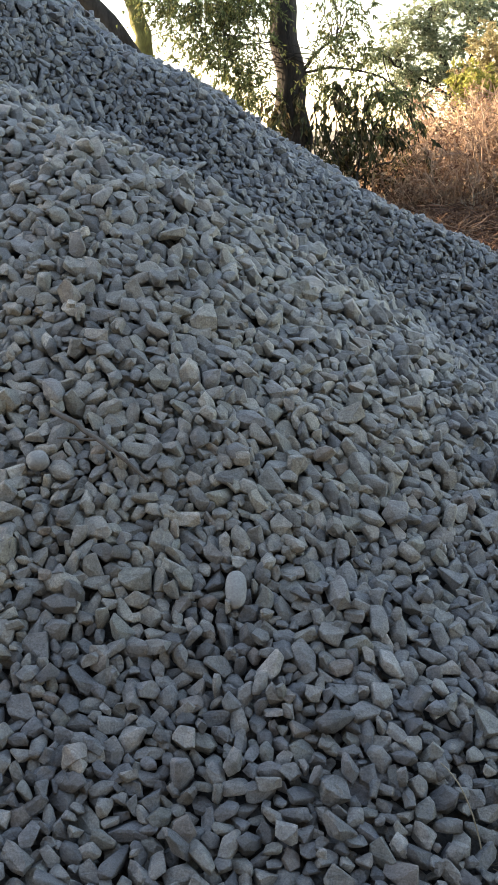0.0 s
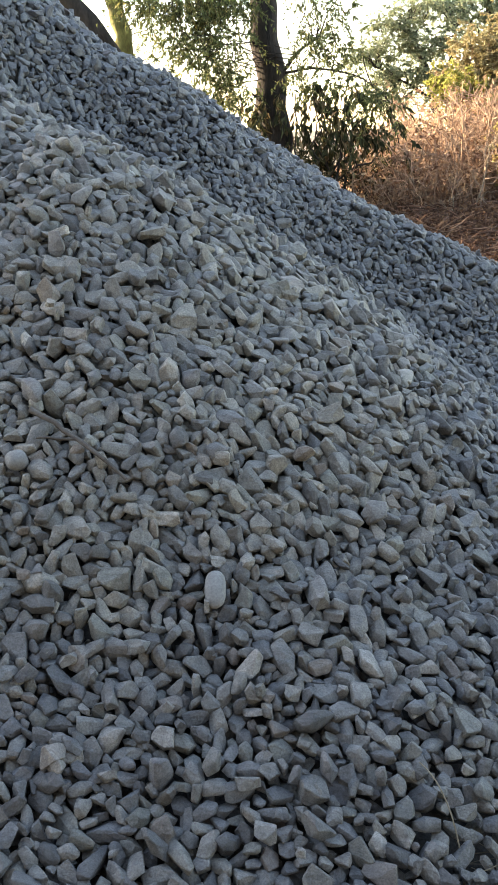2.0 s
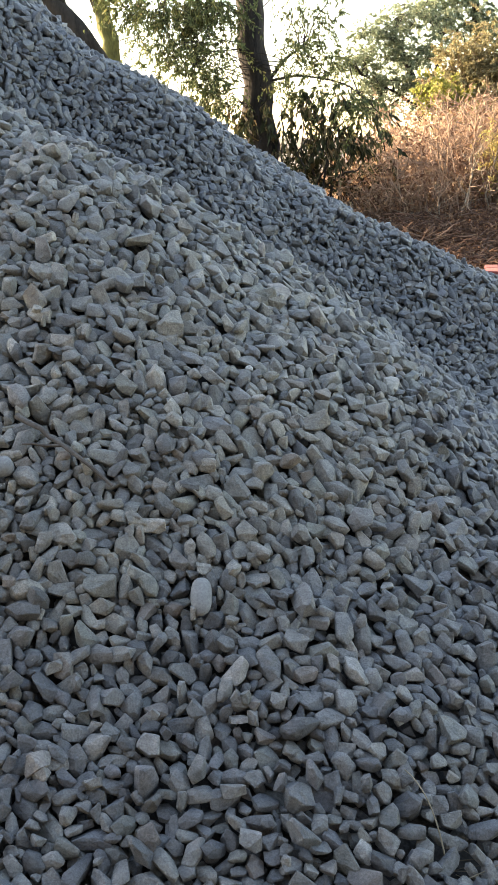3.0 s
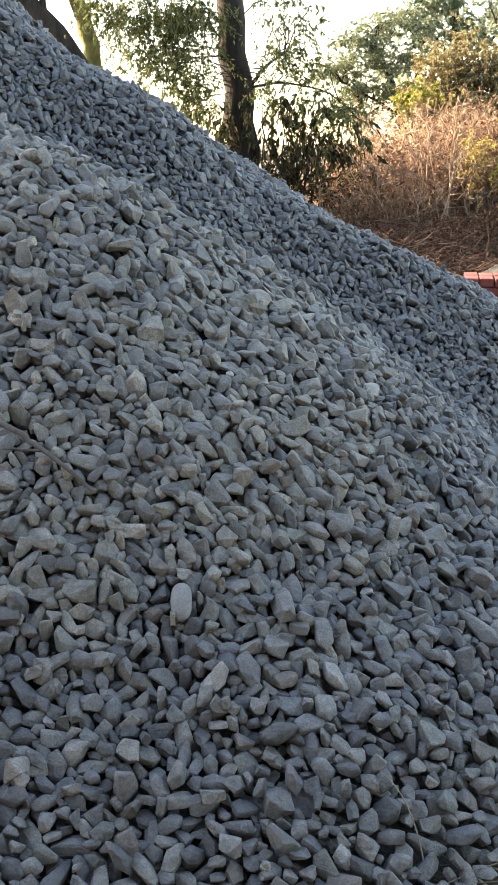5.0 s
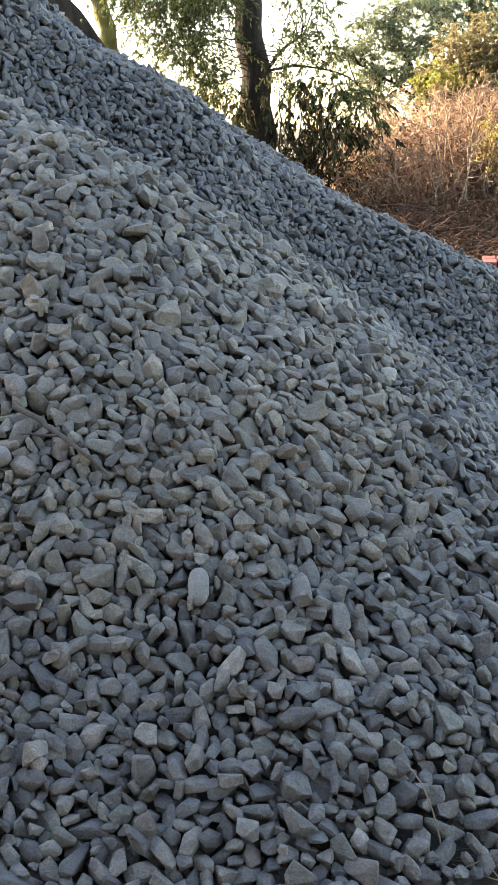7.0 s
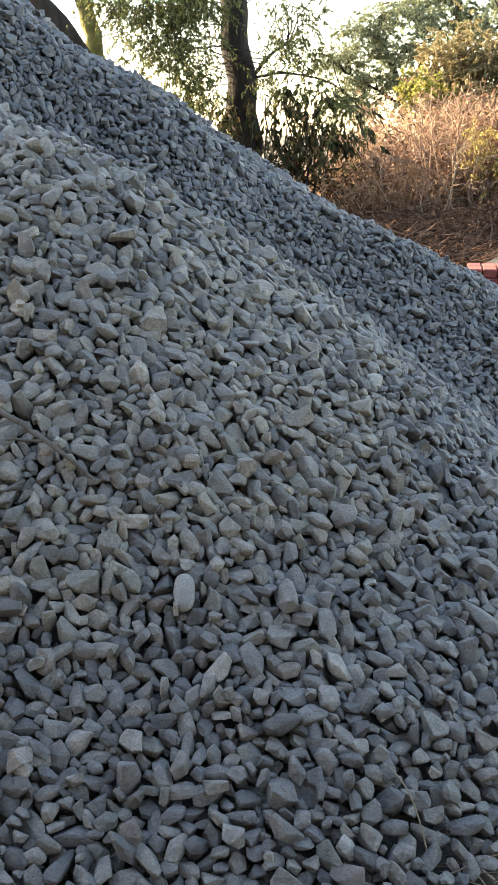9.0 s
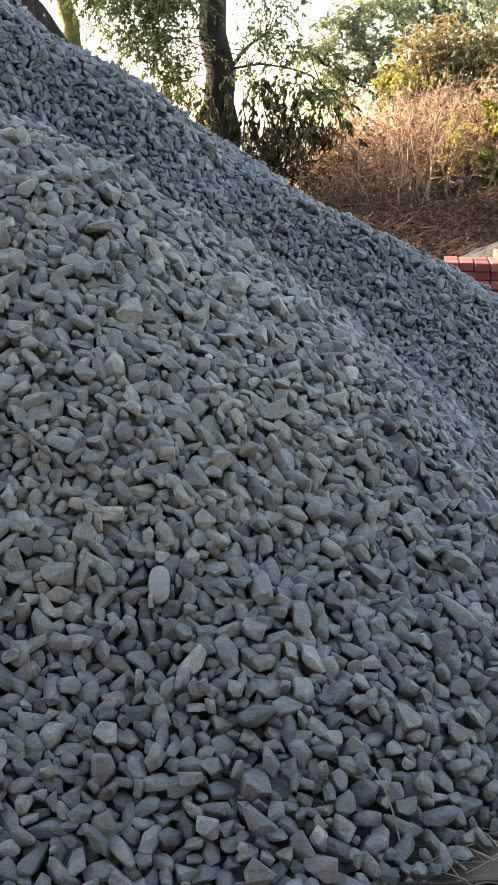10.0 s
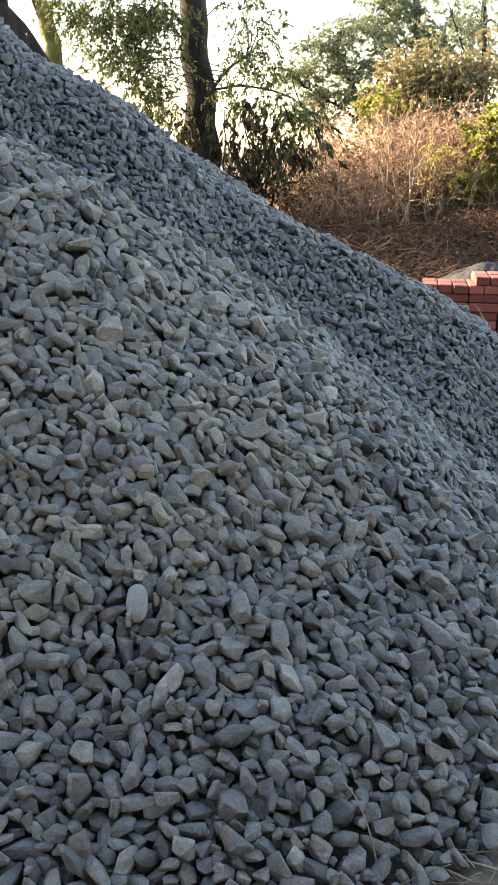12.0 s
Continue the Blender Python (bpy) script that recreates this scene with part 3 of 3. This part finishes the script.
def build_trees():
    tree("dark-barked tree with drooping olive leaves behind the heap",
         [([(0.02, 12.55, 0.5), (-0.05, 12.5, 1.3), (-0.10, 12.5, 2.1), (-0.19, 12.5, 2.95), (-0.25, 12.5, 4.0), (-0.3, 12.6, 5.6)], 0.19, 0.10),
          ([(-0.06, 12.5, 1.95), (0.2, 12.4, 2.28), (0.42, 12.3, 2.42)], 0.026, 0.008),
          ([(-0.06, 12.5, 2.05), (0.35, 12.3, 2.12), (0.85, 12.2, 2.02), (1.2, 12.2, 1.7)], 0.017, 0.005),
          ([(-0.2, 12.5, 3.0), (-0.7, 12.2, 3.4), (-1.3, 12.0, 3.3)], 0.06, 0.02),
          ([(-0.2, 12.5, 3.3), (0.3, 12.4, 3.9), (0.9, 12.2, 4.1)], 0.06, 0.02)],
         BARK,
         [((-0.95, 12.0, 2.75), (0.45, 0.35, 0.30), 190), ((-0.75, 12.0, 2.30), (0.40, 0.35, 0.28), 160), ((-0.50, 12.1, 1.95), (0.25, 0.3, 0.25), 80),
          ((-0.45, 12.0, 2.85), (0.25, 0.3, 0.25), 90), ((-1.35, 12.0, 2.85), (0.30, 0.35, 0.22), 60),
          ((0.45, 12.0, 2.40), (0.40, 0.3, 0.30), 46), ((0.45, 12.0, 2.80), (0.40, 0.3, 0.28), 40), ((0.80, 12.1, 2.1), (0.42, 0.3, 0.3), 50), ((0.95, 12.1, 1.75), (0.35, 0.3, 0.25), 44), ((0.25, 12.1, 2.05), (0.2, 0.2, 0.25), 22),
          ((-0.9, 12.0, 3.6), (0.9, 0.8, 0.5), 150), ((0.5, 12.1, 4.2), (0.8, 0.8, 0.5), 120), ((-0.3, 12.6, 5.4), (1.1, 1.0, 0.7), 200)],
         LEAF_OLIVE, 0.055, 0.018, 10, 0.22, 0.8, clumps=17, spread=0.6)
    tree("leaning tree with a moss-covered trunk behind the heap",
         [([(-1.6, 14.2, 0.6), (-1.76, 13.9, 1.9), (-1.79, 13.88, 2.41), (-1.81, 13.88, 2.72), (-1.97, 13.86, 3.1), (-2.3, 13.8, 4.2)], 0.13, 0.07),
          ([(-2.0, 13.86, 3.2), (-1.5, 13.7, 3.7), (-1.0, 13.6, 4.0)], 0.04, 0.015)],
         MOSSY, [((-1.35, 13.7, 2.75), (0.35, 0.3, 0.4), 40), ((-1.5, 13.6, 3.8), (0.8, 0.7, 0.5), 90), ((-2.3, 13.8, 4.4), (0.9, 0.8, 0.6), 100)],
         LEAF_OLIVE, 0.08, 0.02, 8, 0.24, 0.8)
    tree("old tree with a forked dark trunk behind the heap",
         [([(-1.55, 12.9, 0.7), (-1.80, 12.85, 2.35), (-1.94, 12.85, 2.55), (-2.21, 12.81, 2.86), (-2.9, 12.8, 3.5), (-3.4, 12.8, 4.6)], 0.11, 0.08),
          ([(-2.14, 12.82, 2.78), (-2.17, 12.8, 3.0), (-2.12, 12.8, 3.5), (-1.9, 12.8, 4.2)], 0.045, 0.03)],
         BARK, [((-2.0, 12.8, 4.2), (0.7, 0.7, 0.5), 80), ((-3.4, 12.8, 4.8), (1.0, 0.9, 0.7), 110), ((-2.5, 12.8, 3.1), (0.3, 0.3, 0.2), 15)],
         LEAF_OLIVE, 0.08, 0.02, 8, 0.24, 0.8)
    tree("feathery green acacia with spreading layers of leaves",
         [([(2.55, 17.9, 0.7), (2.40, 17.9, 1.7), (2.2, 17.9, 2.4), (1.9, 17.9, 3.0)], 0.09, 0.03),
          ([(2.38, 17.9, 1.85), (2.0, 17.9, 2.1), (1.35, 17.9, 2.45)], 0.035, 0.012),
          ([(2.35, 17.9, 2.0), (2.65, 17.9, 2.6), (2.6, 17.9, 3.1)], 0.035, 0.012)],
         BARK, [((1.75, 17.9, 2.95), (0.50, 0.5, 0.18), 130), ((1.45, 17.9, 2.58), (0.50, 0.5, 0.16), 120), ((2.2, 17.9, 2.65), (0.42, 0.5, 0.18), 120),
                ((1.85, 17.9, 2.25), (0.45, 0.5, 0.18), 120), ((2.4, 17.9, 2.25), (0.3, 0.4, 0.16), 80), ((2.2, 17.9, 3.2), (0.45, 0.5, 0.16), 90), ((1.7, 17.8, 1.95), (0.45, 0.4, 0.16), 80), ((2.75, 17.8, 2.9), (0.35, 0.4, 0.25), 70)],
         LEAF_ACACIA, 0.055, 0.02, 15, 0.26, 0.25, clumps=11, twig=0.004, spread=0.7)
    tree("tall hazy olive-green tree beyond the thicket",
         [([(4.6, 24.6, 0.6), (4.5, 24.6, 2.5), (4.3, 24.6, 4.0), (4.2, 24.6, 5.5)], 0.14, 0.05),
          ([(4.45, 24.6, 2.9), (3.8, 24.5, 3.7), (3.2, 24.5, 4.0)], 0.05, 0.02), ([(4.4, 24.6, 3.0), (5.1, 24.5, 3.6), (5.8, 24.4, 4.1)], 0.05, 0.02)],
         BARK, [((4.0, 24.5, 4.1), (0.75, 0.7, 0.5), 170), ((4.6, 24.5, 3.65), (0.6, 0.7, 0.4), 120), ((3.4, 24.5, 3.9), (0.5, 0.6, 0.4), 80), ((5.4, 24.5, 4.0), (0.7, 0.6, 0.6), 90), ((4.3, 24.5, 5.2), (1.2, 1.0, 0.7), 150)],
         LEAF_ACACIA, 0.085, 0.035, 12, 0.32, 0.4, clumps=8, twig=0.005, spread=0.7)
    tree("thin tree with sparse dry leaves beyond the thicket",
         [([(5.1, 21.0, 0.6), (5.05, 21.2, 2.0), (4.95, 21.4, 3.4), (4.9, 21.4, 4.8)], 0.08, 0.03), ([(5.0, 21.3, 2.4), (4.6, 21.3, 3.2), (4.3, 21.3, 3.9)], 0.03, 0.01)],
         BARK, [((4.85, 21.4, 3.6), (0.6, 0.5, 0.45), 90), ((5.2, 21.3, 3.0), (0.5, 0.5, 0.4), 70), ((4.6, 21.3, 4.3), (0.8, 0.7, 0.5), 80)],
         LEAF_ACACIA, 0.06, 0.024, 9, 0.28, 0.4, clumps=10, twig=0.004, spread=0.7)


def shrub(label, foot, stems, blobs, leaf_mat, leaf, width, pairs, reach, droop, bark=None, clumps=10, spread=0.7):
    """A many-stemmed bush: stems fan out from the foot into the blobs."""
    root = tagged(new("shrub"), label, "shrub")
    joints, g = [], Geo()
    for _ in range(stems):
        c, r, _n = blobs[rng.integers(len(blobs))]
        f = np.array(foot) + rng.normal(size=3) * (0.12, 0.12, 0)
        p = limb(f, ball(1, c, np.array(r) * 0.7)[0], 0.1, 7, 0.05)
        tube(g, p, np.linspace(0.016, 0.005, 7), 5)
        joints += list(p[2:])
    part("stemwork", g.mesh("stemwork", bark or BARK), root, "", "stuff")
    wood, green = Geo(), Geo()
    foliage(wood, green, joints, blobs, leaf, width, pairs, reach, droop, 0.0025, clumps, spread)
    part("branchwork", wood.mesh("branchwork", bark or BARK), root, "", "stuff")
    part("foliage", green.mesh("foliage", leaf_mat, False), root, "", "stuff")
    return root


def build_shrubs():
    shrub("dark bush with large drooping leaves at the foot of a tree", (0.25, 12.3, 0.6), 9,
          [((0.22, 12.2, 1.78), (0.30, 0.25, 0.30), 30), ((0.5, 12.3, 1.45), (0.35, 0.3, 0.28), 45), ((0.55, 12.3, 1.85), (0.35, 0.2, 0.25), 16), ((0.9, 12.4, 1.65), (0.35, 0.2, 0.22), 18), ((1.1, 12.5, 1.35), (0.3, 0.2, 0.3), 16), ((-0.32, 12.3, 1.75), (0.22, 0.2, 0.28), 22), ((-0.42, 12.2, 1.45), (0.2, 0.2, 0.2), 20)],
          LEAF_DARK, 0.115, 0.036, 4, 0.18, 1.2, clumps=12, spread=0.4)
    shrub("low dark bush between the tree and the dry thicket", (0.8, 12.7, 0.6), 12,
          [((0.62, 12.6, 1.30), (0.48, 0.3, 0.32), 75), ((1.0, 12.7, 1.15), (0.42, 0.3, 0.30), 50), ((0.35, 12.6, 1.10), (0.4, 0.3, 0.3), 90), ((-0.3, 12.6, 1.3), (0.3, 0.3, 0.3), 60)],
          LEAF_DARK, 0.06, 0.022, 8, 0.18, 0.7, clumps=16)
    shrub("golden-brown bush with dense small leaves", (3.0, 15.8, 0.9), 22,
          [((2.85, 15.8, 2.55), (0.45, 0.4, 0.34), 340), ((3.3, 15.7, 2.4), (0.5, 0.4, 0.40), 380), ((2.65, 15.7, 2.15), (0.46, 0.4, 0.38), 330), ((3.2, 15.5, 1.85), (0.6, 0.4, 0.40), 360), ((2.55, 15.4, 1.75), (0.55, 0.4, 0.35), 300), ((3.0, 15.3, 1.5), (0.7, 0.4, 0.3), 240), ((3.75, 15.8, 2.45), (0.35, 0.4, 0.5), 140)],
          LEAF_GOLD, 0.042, 0.019, 15, 0.18, 0.3, DRY, 20)
    shrub("small yellow-green bush lit by the sun", (2.2, 15.2, 0.9), 8,
          [((2.2, 15.2, 2.02), (0.24, 0.25, 0.22), 75), ((2.45, 15.2, 1.85), (0.3, 0.25, 0.2), 60)], LEAF_LIME, 0.06, 0.028, 9, 0.14, 0.3, DRY, 8)
    shrub("half-dry bush with sparse yellow-green leaves in the thicket", (2.55, 12.5, 0.8), 10,
          [((2.5, 12.4, 1.35), (0.28, 0.2, 0.30), 45), ((2.7, 12.4, 1.15), (0.2, 0.2, 0.25), 30), ((2.3, 12.4, 1.2), (0.2, 0.2, 0.25), 20)], LEAF_STRAW, 0.05, 0.02, 7, 0.16, 0.2, DRY, 9)
    shrub("bright green leafy bush on the bank", (3.25, 12.7, 0.8), 12,
          [((3.12, 12.5, 1.66), (0.26, 0.3, 0.26), 200), ((3.1, 12.4, 1.36), (0.26, 0.25, 0.2), 130), ((3.5, 12.6, 1.6), (0.4, 0.35, 0.4), 160), ((2.85, 12.4, 1.12), (0.15, 0.15, 0.18), 50)],
          LEAF_LIME, 0.055, 0.032, 9, 0.13, 0.3, DRY, 10)


def bare_bush(g, foot, height, radius, forks, lean):
    """One dry stem with side twigs that fork again, added to g. Gives the twigs' ends."""
    t = np.linspace(0, 1, 6)[:, None]
    p = foot + np.concatenate([lean[0] * t ** 1.5 * height, lean[1] * t ** 1.5 * height, t * height], 1) + rng.normal(size=(6, 3)) * 0.022 * height
    p[0] = foot
    tube(g, p, np.linspace(radius, radius * 0.4, 6), 4)
    ends = []
    for _ in range(forks):
        u = rng.uniform(0.2, 1)
        s = np.array([np.interp(u, t[:, 0], p[:, q]) for q in range(3)])
        w = unit(rng.normal(size=3) * (1, 1, 0.4) + (0, 0, 0.7))
        q = limb(s, s + w * rng.uniform(0.15, 0.42) * height, 0.0, 5, 0.06)
        tube(g, q, np.linspace(radius * 0.6, radius * 0.3, 5), 3)
        ends += list(q[2:])
        for _ in range(2):
            w2 = unit(w + rng.normal(size=3) * 0.7)
            e = q[rng.integers(2, 4)]
            q2 = limb(e, e + w2 * rng.uniform(0.06, 0.16), 0.0, 3, 0.06)
            tube(g, q2, np.linspace(radius * 0.4, radius * 0.25, 3), 3)
            ends.append(q2[-1])
    return ends


def build_thicket():
    """Dry stems standing close together, with side twigs and shrivelled leaves."""
    root = tagged(new("dry_thicket"), "dense thicket of dry brown stems and withered leaves", "thicket", "", "stuff")
    g, dead = Geo(), Geo()
    for k in range(620):
        x = rng.uniform(0.75, 4.6)
        y = rng.uniform(12.3, 14.6)
        z = float(ground_height(x, y))
        h = rng.uniform(0.5, 1.05) * (0.85 + 0.32 * math.exp(-((x - 2.2) / 0.9) ** 2)) * (1.0 if x > 1.25 else 0.72)
        ends = bare_bush(g, np.array([x, y, z - 0.02]), h, rng.uniform(0.005, 0.013), 8, rng.normal(size=2) * 0.27)
        at = np.array(ends)[rng.integers(0, len(ends), 14)] + rng.normal(size=(14, 3)) * 0.025
        leaves(dead, at, rng.normal(size=(14, 3)) + (0, 0, -0.3), 0.075, 0.030)
    part("stems", g.mesh("stems", DRY), root, "", "stuff")
    part("withered_leaves", dead.mesh("withered_leaves", LEAF_DRY, False), root, "", "stuff")
    for x, y, h, lx in ((2.05, 12.2, 1.0, 0.22), (1.85, 12.25, 0.55, -0.1), (2.35, 12.3, 0.8, 0.1), (1.5, 12.3, 0.75, -0.2), (2.75, 12.2, 0.7, 0.2)):
        g = Geo()
        bare_bush(g, np.array([x, y, float(ground_height(x, y)) - 0.02]), h, 0.009, 9, (lx, 0.0))
        tagged(new("bare_sapling", g.mesh("bare_sapling", PALE_STEM)), "pale bare sapling standing in the dry thicket", "sapling", "bare saplings in the thicket")


def build_brush():
    """Cut brush lying on the bank."""
    g = Geo()
    for k in range(2600):
        x, y = rng.uniform(0.7, 4.6), rng.uniform(9.7, 12.7)
        ln = rng.uniform(0.08, 0.6)
        a = rng.uniform(-1.5, 1.5)
        w = np.array([math.cos(a), math.sin(a), rng.normal() * 0.38 + (0.15 if x > 2 else 0)])
        up = rng.uniform(0.0, 0.2) * (1 if y > 10.4 else 0.15)
        s = np.array([x, y, float(ground_height(x, y)) + up + 0.01])
        p = limb(s - w * ln / 2, s + w * ln / 2, rng.normal() * 0.015, 5, 0.03)
        r = rng.uniform(0.002, 0.006) if rng.uniform() < 0.95 else rng.uniform(0.007, 0.012)
        tube(g, p, np.linspace(r, r * 0.5, 5), 3)
    dead = Geo()
    n = 26000
    x, y = rng.uniform(0.7, 4.6, n), rng.uniform(9.6, 12.8, n)
    at = np.stack([x, y, ground_height(x, y) + rng.uniform(0, 0.12, n) * np.clip(y - 9.9, 0.1, 1)], 1)
    leaves(dead, at, rng.normal(size=(n, 3)) * (1, 1, 0.5), 0.06, 0.022)
    m = 7000
    x, y = rng.uniform(0.6, 3.2, m), rng.uniform(11.4, 12.5, m)
    at = np.stack([x, y, ground_height(x, y) + rng.uniform(0, 0.28, m) ** 1.3], 1)
    leaves(dead, at, rng.normal(size=(m, 3)), 0.055, 0.02)
    root = tagged(new("cut_brush"), "dry reddish-brown cut brush lying on the bank", "brushwood", "", "stuff")
    part("sticks", g.mesh("sticks", BRUSH), root, "", "stuff")
    part("dead_leaves", dead.mesh("dead_leaves", LEAF_DEAD, False), root, "", "stuff")


def build_sand_heap():
    n = 60
    u = np.linspace(-1, 1, n)
    X, Y = np.meshgrid(u, u)
    d = np.hypot(X, Y)
    Z = np.clip(1 - d ** 1.4, 0, 1) * 0.50
    x, y = 2.45 + X * 0.75, 9.95 + Y * 0.7
    z = ground_height(x, y) - 0.02 + Z + 0.02 * np.sin(9 * x) * np.sin(8 * y) + rng.normal(size=X.shape) * 0.008
    i = (np.arange(n - 1)[:, None] * n + np.arange(n - 1)[None]).ravel()
    me = mesh_of("sand_heap", np.stack([x, y, z], -1).reshape(-1, 3), np.stack([i, i + 1, i + n + 1, i + n], 1), ASH)
    tagged(new("sand_heap", me), "low heap of grey sand beside the brick stack", "sand heap")
    r = random.Random(8)
    for k in range(9):
        v, f = NEAR_SHAPES[k + 5]
        px, py = 1.93 + 0.045 * k + r.uniform(-0.03, 0.03), 9.55 + r.uniform(-0.05, 0.12)
        ob = new("flat_stone", mesh_of("flat_stone", v * (r.uniform(0.05, 0.09), r.uniform(0.03, 0.05), 0.018), f, STONE))
        dd = math.hypot((px - 2.45) / 0.75, (py - 9.95) / 0.7)
        ob.matrix_world = pose(px, py, float(ground_height(px, py)) + max(0, 1 - dd ** 1.4) * 0.50 + 0.0, 25, -30, r.uniform(-30, 30))
        tagged(ob, "pale flat stone lying on a grey sand heap", "stone", "flat stones on the sand heap")


def build_small_things():
    # bare forked twig on the stones
    g = Geo()

    def on(x, y, up):
        return np.array([x, y, float(heap_height(x, y)) + 0.040 + 0.4 * up])

    twig = tagged(new("twig"), "bare grey forked twig lying on the stones", "twig")
    a, m, b = on(-0.605, 2.644, 0.055), on(-0.486, 2.587, 0.05), on(-0.364, 2.526, 0.035)
    tube(g, np.concatenate([limb(a, m, 0.004, 5, 0.02), limb(m, b, 0.004, 5, 0.02)[1:]]), np.linspace(0.0075, 0.0045, 9), 6, 0.08)
    part("stem", g.mesh("stem", TWIG), twig)
    g = Geo()
    tube(g, limb(on(-0.581, 2.578, 0.05), m, 0.0, 5, 0.02), np.linspace(0.003, 0.0045, 5), 5)
    part("side_twig", g.mesh("side_twig", TWIG), twig)
    # one curved dry stalk at the heap's foot
    g = Geo()
    p0, p1, p2 = np.array([0.282, 2.105, 0.222]), np.array([0.352, 2.045, 0.19]), np.array([0.366, 1.985, 0.0])
    t = np.linspace(0, 1, 12)[:, None]
    tube(g, (1 - t) ** 2 * p0 + 2 * t * (1 - t) * p1 + t * t * p2, np.linspace(0.0012, 0.0022, 12), 5)
    tagged(new("grass_stalk", g.mesh("grass_stalk", STRAW)), "single curved dry grass stalk in front of the stones", "grass stalk")
    # stalk beside the bricks
    g = Geo()
    t = np.linspace(0, 1, 8)[:, None]
    q0, q1, q2 = np.array([1.99, 7.75, 0.12]), np.array([1.94, 7.76, 0.42]), np.array([1.84, 7.78, 0.47])
    tube(g, (1 - t) ** 2 * q0 + 2 * t * (1 - t) * q1 + t * t * q2, np.linspace(0.004, 0.002, 8), 5)
    tagged(new("grass_stalk", g.mesh("grass_stalk", STRAW)), "bent dry stalk standing between heap and bricks", "grass stalk")
    # dark stick along the heap's foot, and a few broken straws
    g = Geo()
    tube(g, limb((0.05, 1.938, 0.026), (0.64, 1.962, 0.016), 0.003, 10, 0.004), np.linspace(0.0035, 0.0055, 10), 7, 0.05)
    tagged(new("stick", g.mesh("stick", BARK)), "thin dark stick lying along the heap's foot", "stick")
    for x, y, turn, ln in ((0.475, 2.03, -50, 0.07), (0.52, 2.06, -32, 0.10), (0.60, 2.08, -25, 0.12), (0.66, 2.15, -35, 0.11)):
        g = Geo()
        w = np.array([math.cos(radians(turn)), math.sin(radians(turn)), 0.0]) * ln / 2
        tube(g, limb(np.array([x, y, 0.022]) - w, np.array([x, y, 0.016]) + w, 0.003, 5, 0.01), np.linspace(0.0035, 0.0028, 5), 6)
        tagged(new("broken_straw", g.mesh("broken_straw", STRAW)), "short broken straw lying on the soil", "straw", "broken straws at the heap's foot")
    # straw on the ground
    g = Geo()
    for k in range(130):
        x, y = rng.uniform(0.38, 1.0), rng.uniform(1.85, 2.25)
        a = rng.normal() * 0.5 - 0.5
        w = np.array([math.cos(a), math.sin(a), rng.normal() * 0.10])
        s = np.array([x, y, 0.008 + rng.uniform(0, 0.03)])
        ln = rng.uniform(0.03, 0.17)
        tube(g, limb(s - w * ln / 2, s + w * ln / 2, 0.004, 4, 0.015), rng.uniform(0.0005, 0.0015), 4)
    tagged(new("straw", g.mesh("straw", STRAW)), "loose dry straw on the soil at the heap's foot", "straw", "", "stuff")


build_trees()
build_shrubs()
build_thicket()
build_brush()
build_sand_heap()
build_small_things()
build_bricks()
build_stones()
